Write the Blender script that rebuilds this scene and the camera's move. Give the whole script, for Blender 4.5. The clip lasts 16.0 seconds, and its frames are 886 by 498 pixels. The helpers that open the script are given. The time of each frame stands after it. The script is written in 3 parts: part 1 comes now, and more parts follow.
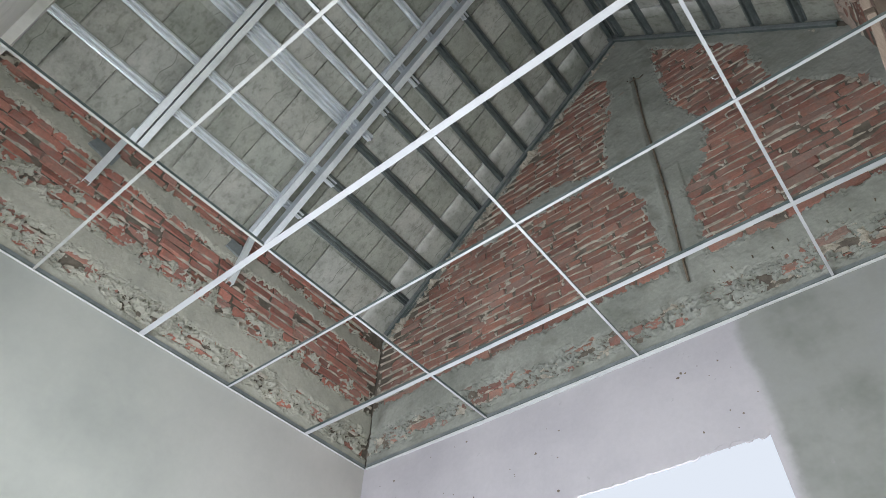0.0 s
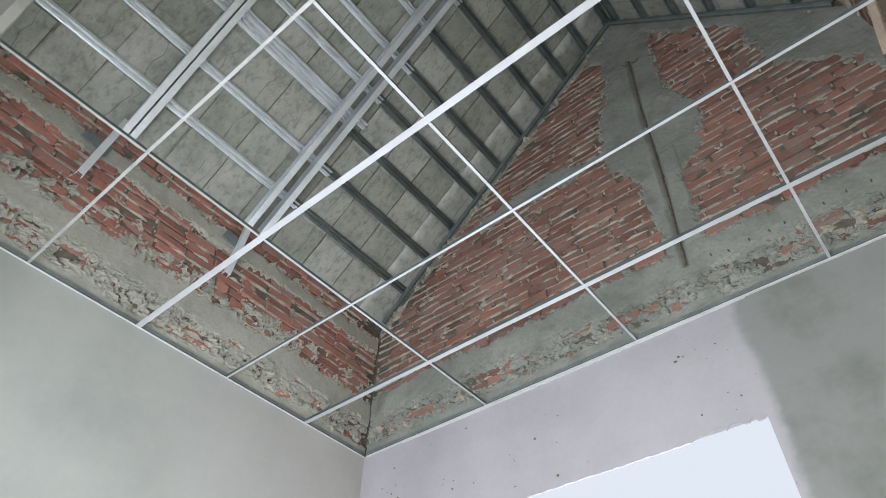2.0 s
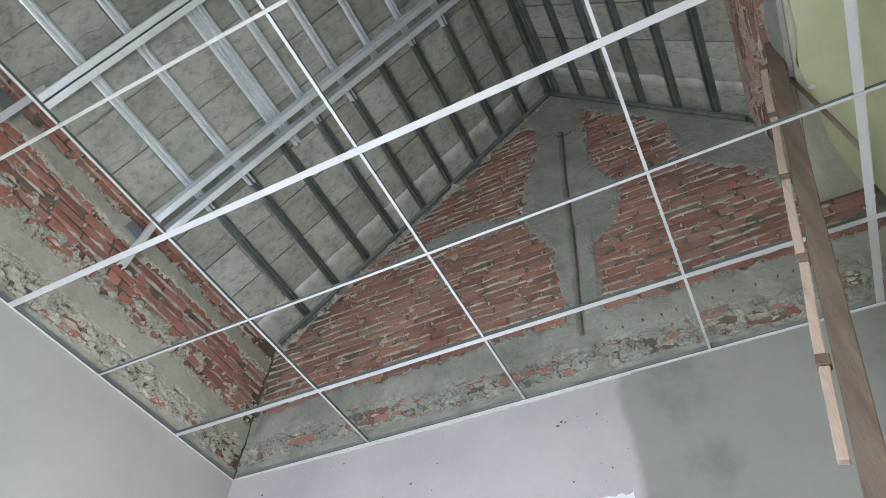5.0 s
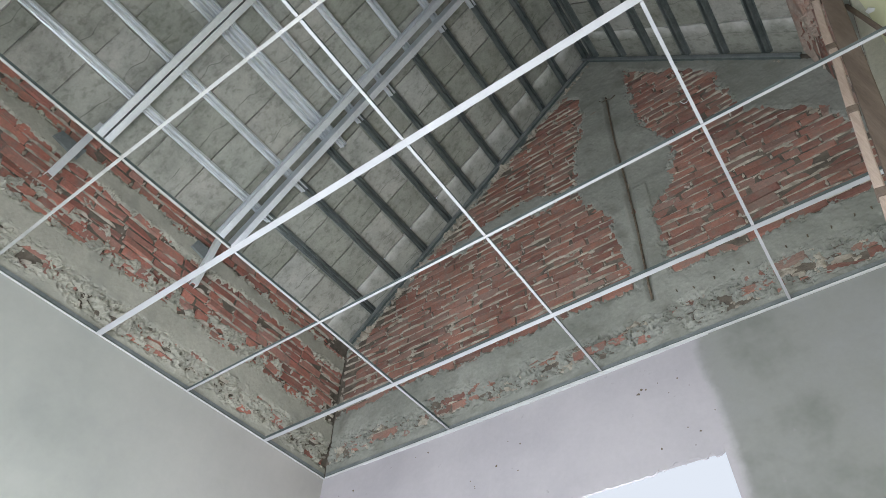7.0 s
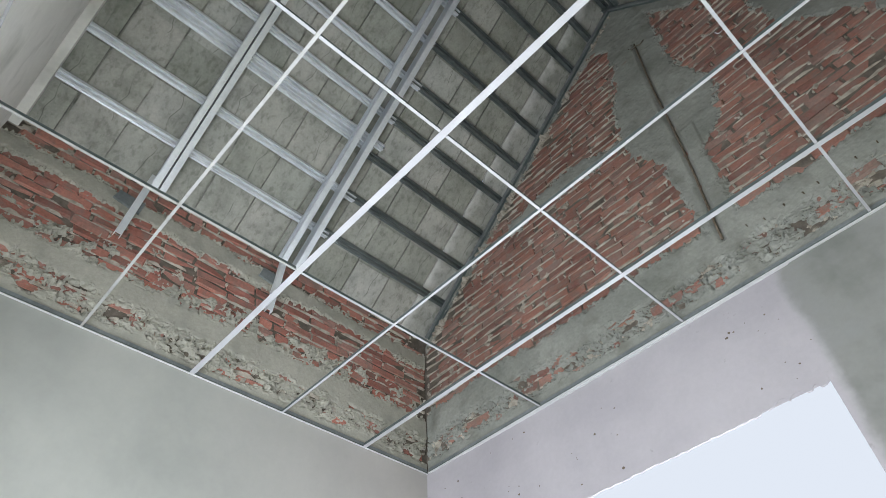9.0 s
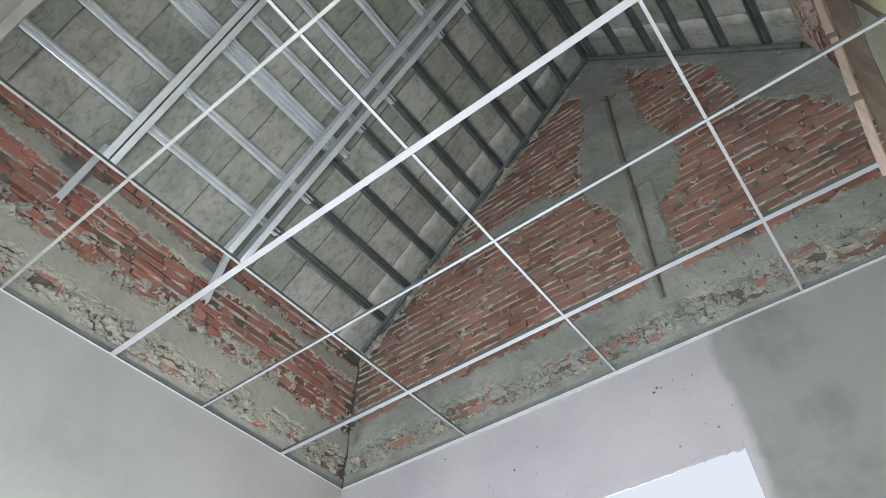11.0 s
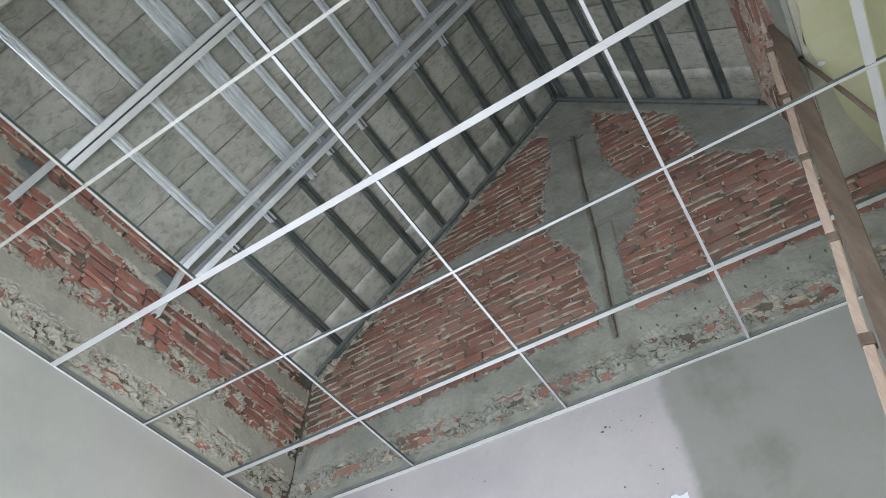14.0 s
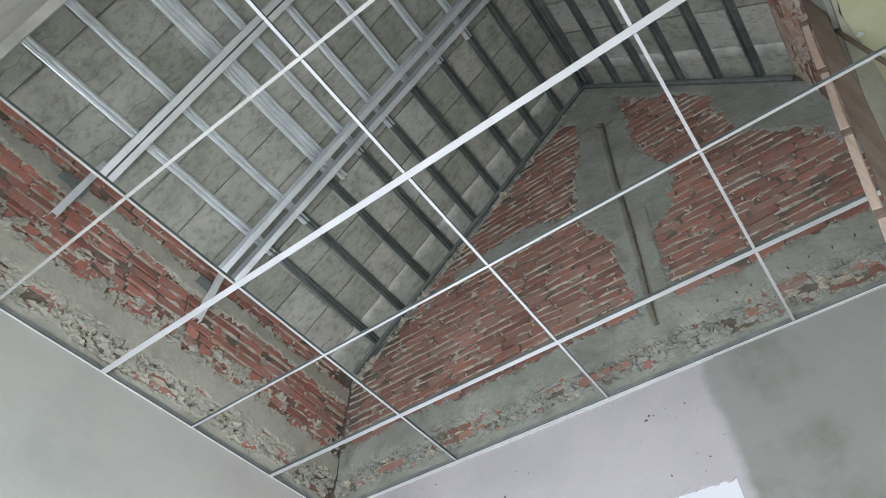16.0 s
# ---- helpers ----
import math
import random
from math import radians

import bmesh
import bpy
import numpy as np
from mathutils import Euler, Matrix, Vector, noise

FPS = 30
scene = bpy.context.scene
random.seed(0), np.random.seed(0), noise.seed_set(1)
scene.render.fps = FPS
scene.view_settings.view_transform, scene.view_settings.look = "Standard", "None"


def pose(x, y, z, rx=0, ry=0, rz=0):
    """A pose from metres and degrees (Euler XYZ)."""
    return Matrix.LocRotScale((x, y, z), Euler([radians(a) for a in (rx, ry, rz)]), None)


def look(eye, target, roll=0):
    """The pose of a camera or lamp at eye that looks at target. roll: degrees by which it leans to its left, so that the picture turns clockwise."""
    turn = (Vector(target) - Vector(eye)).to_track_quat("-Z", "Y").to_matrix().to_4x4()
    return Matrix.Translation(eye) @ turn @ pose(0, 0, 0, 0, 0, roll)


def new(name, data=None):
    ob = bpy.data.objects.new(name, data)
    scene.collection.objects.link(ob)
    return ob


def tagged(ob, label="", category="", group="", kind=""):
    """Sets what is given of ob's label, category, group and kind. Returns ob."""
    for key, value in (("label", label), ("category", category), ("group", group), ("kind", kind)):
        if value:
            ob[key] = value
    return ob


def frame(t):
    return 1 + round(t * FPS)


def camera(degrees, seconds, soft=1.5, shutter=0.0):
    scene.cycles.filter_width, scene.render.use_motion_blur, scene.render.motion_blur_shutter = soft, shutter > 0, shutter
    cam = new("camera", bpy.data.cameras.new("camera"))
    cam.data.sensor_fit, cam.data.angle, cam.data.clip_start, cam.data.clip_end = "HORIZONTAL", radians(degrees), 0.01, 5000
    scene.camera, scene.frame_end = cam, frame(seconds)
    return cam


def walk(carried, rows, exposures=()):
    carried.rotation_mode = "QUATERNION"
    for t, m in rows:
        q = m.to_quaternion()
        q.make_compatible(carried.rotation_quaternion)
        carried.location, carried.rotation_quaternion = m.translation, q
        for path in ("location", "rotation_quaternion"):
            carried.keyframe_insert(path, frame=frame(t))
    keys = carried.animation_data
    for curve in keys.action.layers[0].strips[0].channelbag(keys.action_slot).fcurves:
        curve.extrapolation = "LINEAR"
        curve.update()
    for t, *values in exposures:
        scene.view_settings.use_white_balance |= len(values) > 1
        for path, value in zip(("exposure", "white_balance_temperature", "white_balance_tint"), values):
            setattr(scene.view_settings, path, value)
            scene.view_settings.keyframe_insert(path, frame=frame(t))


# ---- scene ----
cam = camera(70.2, 16.0, soft=0.35)
PATH = [
    (0, (2.939, -2.678, 1.46), (2.06, -1.671, 2.948), 2.9),
    (0.5, (2.939, -2.675, 1.46), (2.064, -1.658, 2.944), 2.3),
    (1, (2.936, -2.676, 1.461), (2.052, -1.662, 2.941), 2.1),
    (1.5, (2.936, -2.677, 1.464), (2.049, -1.658, 2.939), 2.2),
    (2, (2.935, -2.672, 1.463), (2.047, -1.637, 2.925), 1.7),
    (2.5, (2.94, -2.682, 1.462), (2.071, -1.68, 2.959), 2.7),
    (3, (2.949, -2.674, 1.463), (2.138, -1.622, 2.958), 2.1),
    (3.5, (2.962, -2.674, 1.464), (2.274, -1.572, 2.985), 2.4),
    (4, (2.962, -2.679, 1.458), (2.352, -1.568, 3.005), 2.9),
    (6.5, (2.948, -2.675, 1.462), (2.235, -1.602, 2.991), 3.6),
    (7, (2.94, -2.681, 1.454), (2.154, -1.635, 2.966), 2.0),
    (7.5, (2.936, -2.695, 1.462), (2.058, -1.674, 2.94), -1.6),
    (8, (2.938, -2.696, 1.462), (2.001, -1.714, 2.93), -4.4),
    (8.2, (2.943, -2.695, 1.452), (1.98, -1.745, 2.925), -4.6),
    (10.3, (2.92, -2.696, 1.451), (2.064, -1.689, 2.952), 0.1),
    (10.5, (2.923, -2.687, 1.449), (2.1, -1.669, 2.961), -0.2),
    (11, (2.937, -2.693, 1.459), (2.141, -1.668, 2.98), 0.2),
    (11.5, (2.948, -2.69, 1.454), (2.165, -1.666, 2.983), 0.1),
    (12, (2.954, -2.69, 1.458), (2.219, -1.652, 3.002), 0.3),
    (12.5, (2.95, -2.693, 1.457), (2.26, -1.644, 3.014), 0.2),
    (13, (2.955, -2.696, 1.464), (2.261, -1.646, 3.018), 0.2),
    (13.5, (2.96, -2.69, 1.457), (2.283, -1.646, 3.023), -0.1),
    (14, (2.965, -2.689, 1.457), (2.297, -1.654, 3.034), -0.1),
    (14.5, (2.966, -2.693, 1.458), (2.298, -1.657, 3.033), -0.3),
    (15, (2.956, -2.697, 1.455), (2.254, -1.692, 3.035), 0.9),
    (15.5, (2.96, -2.7, 1.45), (2.23, -1.71, 3.027), 0.8),
    (16, (2.949, -2.706, 1.457), (2.196, -1.713, 3.021), 0.8),
]
walk(cam, [(t, look(eye, target, roll)) for t, eye, target, roll in PATH])

# ---- plan, in metres ----
CEIL = 3.6          # underside of the ceiling grid
EAST, SOUTH = 4.09, -3.15
EAVE_Z, RIDGE_X, RIDGE_Z = 4.80, 2.50, 7.01
RIGHT_X, RIGHT_Z = 3.80, 5.42
WIN_L, WIN_R, WIN_TOP, WIN_SILL = 0.85, 2.49, 2.967, 0.9
# the doorway is unseen, added in the south wall to let fill light in
DOOR_L, DOOR_R, DOOR_TOP = 1.0, 2.9, 2.75

# ---- light ----
world = bpy.data.worlds.new("overcast_sky")
scene.world = world
world.use_nodes = True
wn = world.node_tree
sky = wn.nodes.new("ShaderNodeTexSky")
sky.sky_type, sky.sun_disc = "NISHITA", False
sky.sun_elevation, sky.sun_rotation = radians(48), radians(200)
sky.dust_density, sky.air_density = 4.0, 1.0
wn.links.new(sky.outputs[0], wn.nodes["Background"].inputs[0])
wn.nodes["Background"].inputs[1].default_value = 0.12

sun = new("sun", bpy.data.lights.new("sun", "SUN"))
sun.data.energy, sun.data.angle, sun.data.color = 1.2, radians(14), (1.0, 0.96, 0.9)
sun.matrix_world = look((0, 0, 12), (0 + 12 * math.cos(radians(48)) * math.sin(radians(20)), 12 * math.cos(radians(48)) * math.cos(radians(20)), 12 - 12 * math.sin(radians(48))))


def opening_light(name, eye, target, w, h, power, color):
    lamp = new(name, bpy.data.lights.new(name, "AREA"))
    lamp.data.shape, lamp.data.size, lamp.data.size_y = "RECTANGLE", w, h
    lamp.data.energy, lamp.data.color = power, color
    lamp.matrix_world = look(eye, target)
    return lamp


opening_light("window_daylight", (1.67, 0.06, 1.93), (1.55, -2.5, 2.1), 1.5, 1.95, 32, (0.87, 0.93, 1.0))
# fill light added from behind the camera, through the assumed doorway
opening_light("south_fill_light", (1.9, SOUTH - 0.18, 1.42), (1.0, 0.0, 3.2), 1.5, 2.5, 142, (0.90, 0.947, 1.0))

# ---- materials ----


def material(name, rough=0.8, metal=0.0):
    m = bpy.data.materials.new(name)
    m.use_nodes = True
    b = m.node_tree.nodes["Principled BSDF"]
    b.inputs["Roughness"].default_value, b.inputs["Metallic"].default_value = rough, metal
    return m, m.node_tree, b


def node(tree, kind, **sockets):
    n = tree.nodes.new(kind)
    for key, value in sockets.items():
        n.inputs[key.replace("_", " ")].default_value = value
    return n


def noise_tex(tree, scale, detail=6.0, rough=0.6, stretch=(1, 1, 1), object_space=True):
    c = tree.nodes.new("ShaderNodeTexCoord")
    mp = tree.nodes.new("ShaderNodeMapping")
    mp.inputs["Scale"].default_value = stretch
    n = node(tree, "ShaderNodeTexNoise", Scale=scale, Detail=detail, Roughness=rough)
    if object_space:
        tree.links.new(c.outputs["Object"], mp.inputs[0])
    else:
        g = tree.nodes.new("ShaderNodeNewGeometry")
        tree.links.new(g.outputs["Position"], mp.inputs[0])
    tree.links.new(mp.outputs[0], n.inputs["Vector"])
    return n.outputs["Fac"]


def ramp(tree, fac, stops):
    r = tree.nodes.new("ShaderNodeValToRGB")
    el = r.color_ramp.elements
    while len(el) < len(stops):
        el.new(0.5)
    for e, (p, c) in zip(el, stops):
        e.position, e.color = p, (*c, 1)
    tree.links.new(fac, r.inputs[0])
    return r.outputs[0]


def mix(tree, a, b, fac, mode="MIX"):
    m = tree.nodes.new("ShaderNodeMix")
    m.data_type, m.blend_type = "RGBA", mode
    if isinstance(fac, float):
        m.inputs[0].default_value = fac
    else:
        tree.links.new(fac, m.inputs[0])
    for k, v in ((6, a), (7, b)):
        if isinstance(v, tuple):
            m.inputs[k].default_value = (*v, 1)
        else:
            tree.links.new(v, m.inputs[k])
    return m.outputs[2]


def math_node(tree, op, a, b=0.0, c=0.0):
    n = tree.nodes.new("ShaderNodeMath")
    n.operation = op
    for k, v in enumerate((a, b, c)):
        if isinstance(v, (int, float)):
            n.inputs[k].default_value = v
        else:
            tree.links.new(v, n.inputs[k])
    return n.outputs[0]


def bump(tree, bsdf, height, strength, distance):
    b = node(tree, "ShaderNodeBump", Strength=strength, Distance=distance)
    tree.links.new(height, b.inputs["Height"])
    tree.links.new(b.outputs[0], bsdf.inputs["Normal"])


def surface(name, dark, light, scale, fine, rough=0.85, relief=0.4, stain=None, stain_scale=1.2, metal=0.0, stretch=(1, 1, 1), world_space=True, grit=0.7):
    """A matt mineral or painted surface: large clouds, fine grain, stains and a little relief."""
    m, t, b = material(name, rough, metal)
    big = noise_tex(t, scale, 5, 0.6, stretch, not world_space)
    small = noise_tex(t, fine, 8, 0.7, stretch, not world_space)
    col = ramp(t, big, ((0.32, dark), (0.68, light)))
    grain = ramp(t, small, ((0.3, (0.72, 0.72, 0.72)), (0.7, (1.18, 1.18, 1.18))))
    col = mix(t, col, grain, grit, "MULTIPLY")
    if stain:
        where = ramp(t, noise_tex(t, stain_scale, 4, 0.55, stretch, not world_space), ((0.52, (0, 0, 0)), (0.7, (1, 1, 1))))
        col = mix(t, col, stain, where)
    t.links.new(col, b.inputs["Base Color"])
    bump(t, b, small, relief, 0.01)
    return m


def west_plaster():
    """Fresh cement plaster, unevenly greener and darker towards the south, pale and warm northwards: light falloff put
    into the colour.
    """
    m, t, b = material("fresh_cement_plaster", 0.7)
    north_tone = ramp(t, noise_tex(t, 0.9, 5, 0.6, object_space=False), ((0.32, (0.395, 0.382, 0.368)), (0.68, (0.50, 0.482, 0.462))))
    south_tone = ramp(t, noise_tex(t, 1.2, 5, 0.6, object_space=False), ((0.32, (0.295, 0.308, 0.288)), (0.68, (0.40, 0.408, 0.38))))
    g = t.nodes.new("ShaderNodeNewGeometry")
    sep = t.nodes.new("ShaderNodeSeparateXYZ")
    t.links.new(g.outputs["Position"], sep.inputs[0])
    where = t.nodes.new("ShaderNodeMapRange")
    where.interpolation_type = "SMOOTHSTEP"
    where.inputs["From Min"].default_value, where.inputs["From Max"].default_value = -1.9, -0.2
    t.links.new(math_node(t, "MULTIPLY_ADD", noise_tex(t, 1.3, 5, 0.6, object_space=False), 1.1, math_node(t, "SUBTRACT", sep.outputs["Y"], 0.55)), where.inputs["Value"])
    small = noise_tex(t, 25, 8, 0.7, object_space=False)
    col = mix(t, south_tone, north_tone, where.outputs["Result"])
    col = mix(t, col, ramp(t, small, ((0.3, (0.78, 0.78, 0.78)), (0.7, (1.14, 1.14, 1.14)))), 0.14, "MULTIPLY")
    t.links.new(col, b.inputs["Base Color"])
    bump(t, b, small, 0.04, 0.01)
    return m


PLASTER = west_plaster()
PLASTER_PALE = surface("pale_cream_plaster", (0.72, 0.72, 0.68), (0.83, 0.82, 0.78), 1.4, 30, 0.8, 0.06, (0.55, 0.55, 0.51), 3.0, grit=0.2)


def north_plaster():
    """Pale lilac-grey plaster that meets a later, greener coat in a soft upright edge."""
    m, t, b = material("two_coats_of_cement_plaster", 0.75)
    first = ramp(t, noise_tex(t, 1.3, 5, 0.6, object_space=False), ((0.32, (0.40, 0.381, 0.417)), (0.68, (0.505, 0.482, 0.516))))
    later = ramp(t, noise_tex(t, 1.7, 5, 0.62, object_space=False), ((0.36, (0.188, 0.197, 0.184)), (0.52, (0.268, 0.273, 0.264)), (0.7, (0.293, 0.298, 0.303))))
    g = t.nodes.new("ShaderNodeNewGeometry")
    sep = t.nodes.new("ShaderNodeSeparateXYZ")
    t.links.new(g.outputs["Position"], sep.inputs[0])
    wob = node(t, "ShaderNodeMath")
    wob.operation = "MULTIPLY_ADD"
    wob.inputs[1].default_value = 0.12
    t.links.new(noise_tex(t, 5, 4, 0.6, object_space=False), wob.inputs[0])
    t.links.new(sep.outputs["X"], wob.inputs[2])
    edge = t.nodes.new("ShaderNodeMapRange")
    edge.interpolation_type = "SMOOTHSTEP"
    edge.inputs["From Min"].default_value, edge.inputs["From Max"].default_value = 2.555, 2.625
    t.links.new(wob.outputs[0], edge.inputs["Value"])
    col = mix(t, first, later, edge.outputs["Result"])
    small = noise_tex(t, 35, 8, 0.7, object_space=False)
    col = mix(t, col, ramp(t, small, ((0.3, (0.75, 0.75, 0.75)), (0.7, (1.15, 1.15, 1.15)))), 0.18, "MULTIPLY")
    spots = ramp(t, noise_tex(t, 11, 4, 0.6, object_space=False), ((0.66, (0, 0, 0)), (0.73, (1, 1, 1))))
    col = mix(t, col, (0.29, 0.28, 0.285), spots)
    t.links.new(col, b.inputs["Base Color"])
    bump(t, b, small, 0.06, 0.01)
    return m


PLASTER_N = north_plaster()
ROUGH = surface("rough_cement_render", (0.223, 0.234, 0.211), (0.360, 0.368, 0.339), 2.2, 55, 0.95, 0.22, (0.205, 0.21, 0.185), 5.0, grit=0.5)
DUSTED = surface("brick_dusted_render", (0.31, 0.235, 0.20), (0.43, 0.36, 0.31), 4.0, 60, 0.95, 0.2, (0.36, 0.20, 0.155), 6.0, grit=0.5)
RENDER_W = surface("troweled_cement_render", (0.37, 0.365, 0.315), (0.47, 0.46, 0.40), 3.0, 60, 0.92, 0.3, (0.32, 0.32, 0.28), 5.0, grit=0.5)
MORTAR = surface("brick_mortar", (0.30, 0.265, 0.22), (0.56, 0.52, 0.45), 16, 80, 0.95, 0.6, (0.22, 0.19, 0.155), 20)
JOINT = surface("recessed_brown_mortar", (0.11, 0.094, 0.078), (0.22, 0.19, 0.16), 14, 70, 0.95, 0.5)
CONCRETE = surface("pale_cement_screed", (0.44, 0.44, 0.43), (0.56, 0.56, 0.54), 1.5, 50, 0.9, 0.3, (0.38, 0.38, 0.36), 2)
YELLOW = surface("yellow_green_wall_paint", (0.45, 0.46, 0.295), (0.58, 0.58, 0.405), 2.2, 20, 0.6, 0.03, (0.55, 0.54, 0.42), 3.5, grit=0.15)
WHITE = surface("white_enamelled_steel", (0.44, 0.45, 0.48), (0.53, 0.54, 0.57), 3, 90, 0.35, 0.02, grit=0.2)
WHITE_DUSTY = surface("dusty_white_steel", (0.36, 0.365, 0.36), (0.46, 0.465, 0.46), 5, 60, 0.55, 0.03, (0.30, 0.30, 0.28), 9, grit=0.3)
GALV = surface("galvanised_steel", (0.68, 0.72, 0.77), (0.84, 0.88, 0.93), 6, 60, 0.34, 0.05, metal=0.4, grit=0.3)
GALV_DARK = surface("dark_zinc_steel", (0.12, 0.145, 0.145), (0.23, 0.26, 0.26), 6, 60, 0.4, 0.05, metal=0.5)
ZINC = surface("bright_new_zinc", (0.78, 0.82, 0.86), (0.88, 0.91, 0.94), 8, 60, 0.4, 0.04, metal=0.1, grit=0.2)
CHALK = surface("chalk_white_paint", (0.58, 0.59, 0.61), (0.69, 0.70, 0.715), 6, 60, 0.6, 0.05, grit=0.2)
GALV_DULL = surface("dull_galvanised_steel", (0.22, 0.25, 0.26), (0.34, 0.37, 0.38), 6, 60, 0.5, 0.05, metal=0.5)
DARK_STEEL = surface("dark_grey_green_steel", (0.10, 0.13, 0.13), (0.18, 0.215, 0.215), 6, 50, 0.5, 0.1, metal=0.3)
TIMBER_DARK = surface("weathered_brown_timber", (0.12, 0.09, 0.07), (0.215, 0.165, 0.135), 5, 60, 0.85, 0.5, stretch=(4, 4, 0.4))
TIMBER_PALE = surface("raw_pale_timber", (0.41, 0.31, 0.255), (0.55, 0.44, 0.38), 5, 60, 0.8, 0.4, stretch=(4, 4, 0.4))
RUST = surface("rusty_iron_bar", (0.11, 0.085, 0.06), (0.21, 0.17, 0.13), 20, 80, 0.9, 0.4)
SKY_BLOCKER = surface("grey_blocker_sheet", (0.12, 0.12, 0.12), (0.18, 0.18, 0.18), 3, 30, 0.9, 0.1)


def brick_material(name, joined, gain=1.0):
    m, t, b = material(name, 0.92)
    chance = t.nodes.new("ShaderNodeNewGeometry").outputs["Random Per Island"] if joined else t.nodes.new("ShaderNodeObjectInfo").outputs["Random"]
    shades = ((0.0, (0.26, 0.128, 0.108)), (0.3, (0.335, 0.165, 0.133)), (0.6, (0.405, 0.20, 0.155)), (0.85, (0.39, 0.222, 0.18)), (1.0, (0.32, 0.21, 0.18)))
    tone = ramp(t, chance, tuple((p, (gain * r, (0.5 + 0.5 * gain) * g, (0.5 + 0.5 * gain) * b_)) for p, (r, g, b_) in shades))
    big = noise_tex(t, 14, 7, 0.7, object_space=False)
    small = noise_tex(t, 70, 8, 0.7, object_space=False)
    col = mix(t, tone, ramp(t, small, ((0.3, (0.68, 0.68, 0.68)), (0.7, (1.2, 1.2, 1.2)))), 0.8, "MULTIPLY")
    smear = ramp(t, big, ((0.44, (0, 0, 0)), (0.68, (0.7, 0.7, 0.7))))
    col = mix(t, col, (0.25, 0.22, 0.195), smear)
    # wide soft noise darkens some of the bricks
    dark_cloud = ramp(t, noise_tex(t, 1.6, 4, 0.6, object_space=False), ((0.42, (1, 1, 1)), (0.66, (0.76, 0.72, 0.70))))
    col = mix(t, col, dark_cloud, 1.0, "MULTIPLY")
    t.links.new(col, b.inputs["Base Color"])
    bump(t, b, small, 0.5, 0.012)
    return m


def tile_material(name, pale=0):
    """Grey concrete tile: cloudy grey-green tone, grain and one wandering hairline crack up each tile; pale paints
    leaked daylight along its side.
    """
    m, t, b = material(name, 0.85)
    chance = t.nodes.new("ShaderNodeObjectInfo").outputs["Random"]
    tone = ramp(t, chance, ((0.0, (0.30, 0.305, 0.272)), (0.35, (0.37, 0.378, 0.345)), (0.7, (0.41, 0.405, 0.375)), (1.0, (0.44, 0.445, 0.425))))
    cloud = noise_tex(t, 4.5, 6, 0.62, (1.0, 1.0, 1.0), object_space=False)
    small = noise_tex(t, 60, 8, 0.7)
    col = mix(t, tone, ramp(t, cloud, ((0.3, (0.62, 0.65, 0.61)), (0.5, (0.95, 0.96, 0.94)), (0.68, (1.14, 1.14, 1.12)))), 0.85, "MULTIPLY")
    col = mix(t, col, ramp(t, noise_tex(t, 17, 5, 0.6, (1.0, 1.6, 1.0), object_space=False), ((0.34, (0.6, 0.62, 0.58)), (0.48, (1, 1, 1)), (0.7, (1.1, 1.1, 1.1)))), 0.7, "MULTIPLY")
    col = mix(t, col, ramp(t, small, ((0.3, (0.78, 0.78, 0.78)), (0.7, (1.14, 1.14, 1.14)))), 0.6, "MULTIPLY")
    c = t.nodes.new("ShaderNodeTexCoord")
    sep = t.nodes.new("ShaderNodeSeparateXYZ")
    t.links.new(c.outputs["Object"], sep.inputs[0])
    along = t.nodes.new("ShaderNodeCombineXYZ")
    t.links.new(math_node(t, "MULTIPLY", sep.outputs["X"], 9.0), along.inputs[0])
    t.links.new(math_node(t, "MULTIPLY", chance, 80.0), along.inputs[1])
    wob = node(t, "ShaderNodeTexNoise", Scale=0.7, Detail=1.5, Roughness=0.45)
    t.links.new(along.outputs[0], wob.inputs["Vector"])
    off = math_node(t, "MULTIPLY_ADD", wob.outputs["Fac"], 0.10, 0.0)
    gap = math_node(t, "ABSOLUTE", math_node(t, "SUBTRACT", sep.outputs["Y"], off))
    line = math_node(t, "SUBTRACT", 1.0, math_node(t, "MINIMUM", math_node(t, "DIVIDE", gap, 0.0036), 1.0))
    broken = ramp(t, noise_tex(t, 7, 3, 0.5, object_space=False), ((0.42, (0, 0, 0)), (0.56, (1, 1, 1))))
    col = mix(t, col, (0.07, 0.075, 0.065), math_node(t, "MULTIPLY", math_node(t, "MULTIPLY", line, broken), 0.75))
    # daylight leaking in beside the gable, painted as a pale strip
    if pale:
        side = math_node(t, "MULTIPLY", sep.outputs["Y"], float(pale))
        leak_light = ramp(t, math_node(t, "MULTIPLY_ADD", noise_tex(t, 9, 5, 0.65, object_space=False), 0.17, side), ((0.145, (0, 0, 0)), (0.235, (0.95, 0.95, 0.95))))
        col = mix(t, col, (0.68, 0.69, 0.67), leak_light)
    t.links.new(col, b.inputs["Base Color"])
    bump(t, b, small, 0.3, 0.008)
    return m


BRICK, BRICK_FAR, TILE = brick_material("fired_clay_brick", False), brick_material("fired_clay_brick_high_up", True), tile_material("grey_concrete_roof_tile")
BRICK_WEST = brick_material("bright_orange_clay_brick", False, 1.38)
TILE_LEAK_LIT = {side: tile_material("leak_lit_roof_tile", -side) for side in (1, -1)}

# ---- mesh helpers ----


def finish(bm, name, mat, smooth=False):
    me = bpy.data.meshes.new(name)
    bmesh.ops.recalc_face_normals(bm, faces=bm.faces)
    bm.to_mesh(me)
    bm.free()
    me.materials.append(mat)
    if smooth:
        me.shade_smooth()
    return me


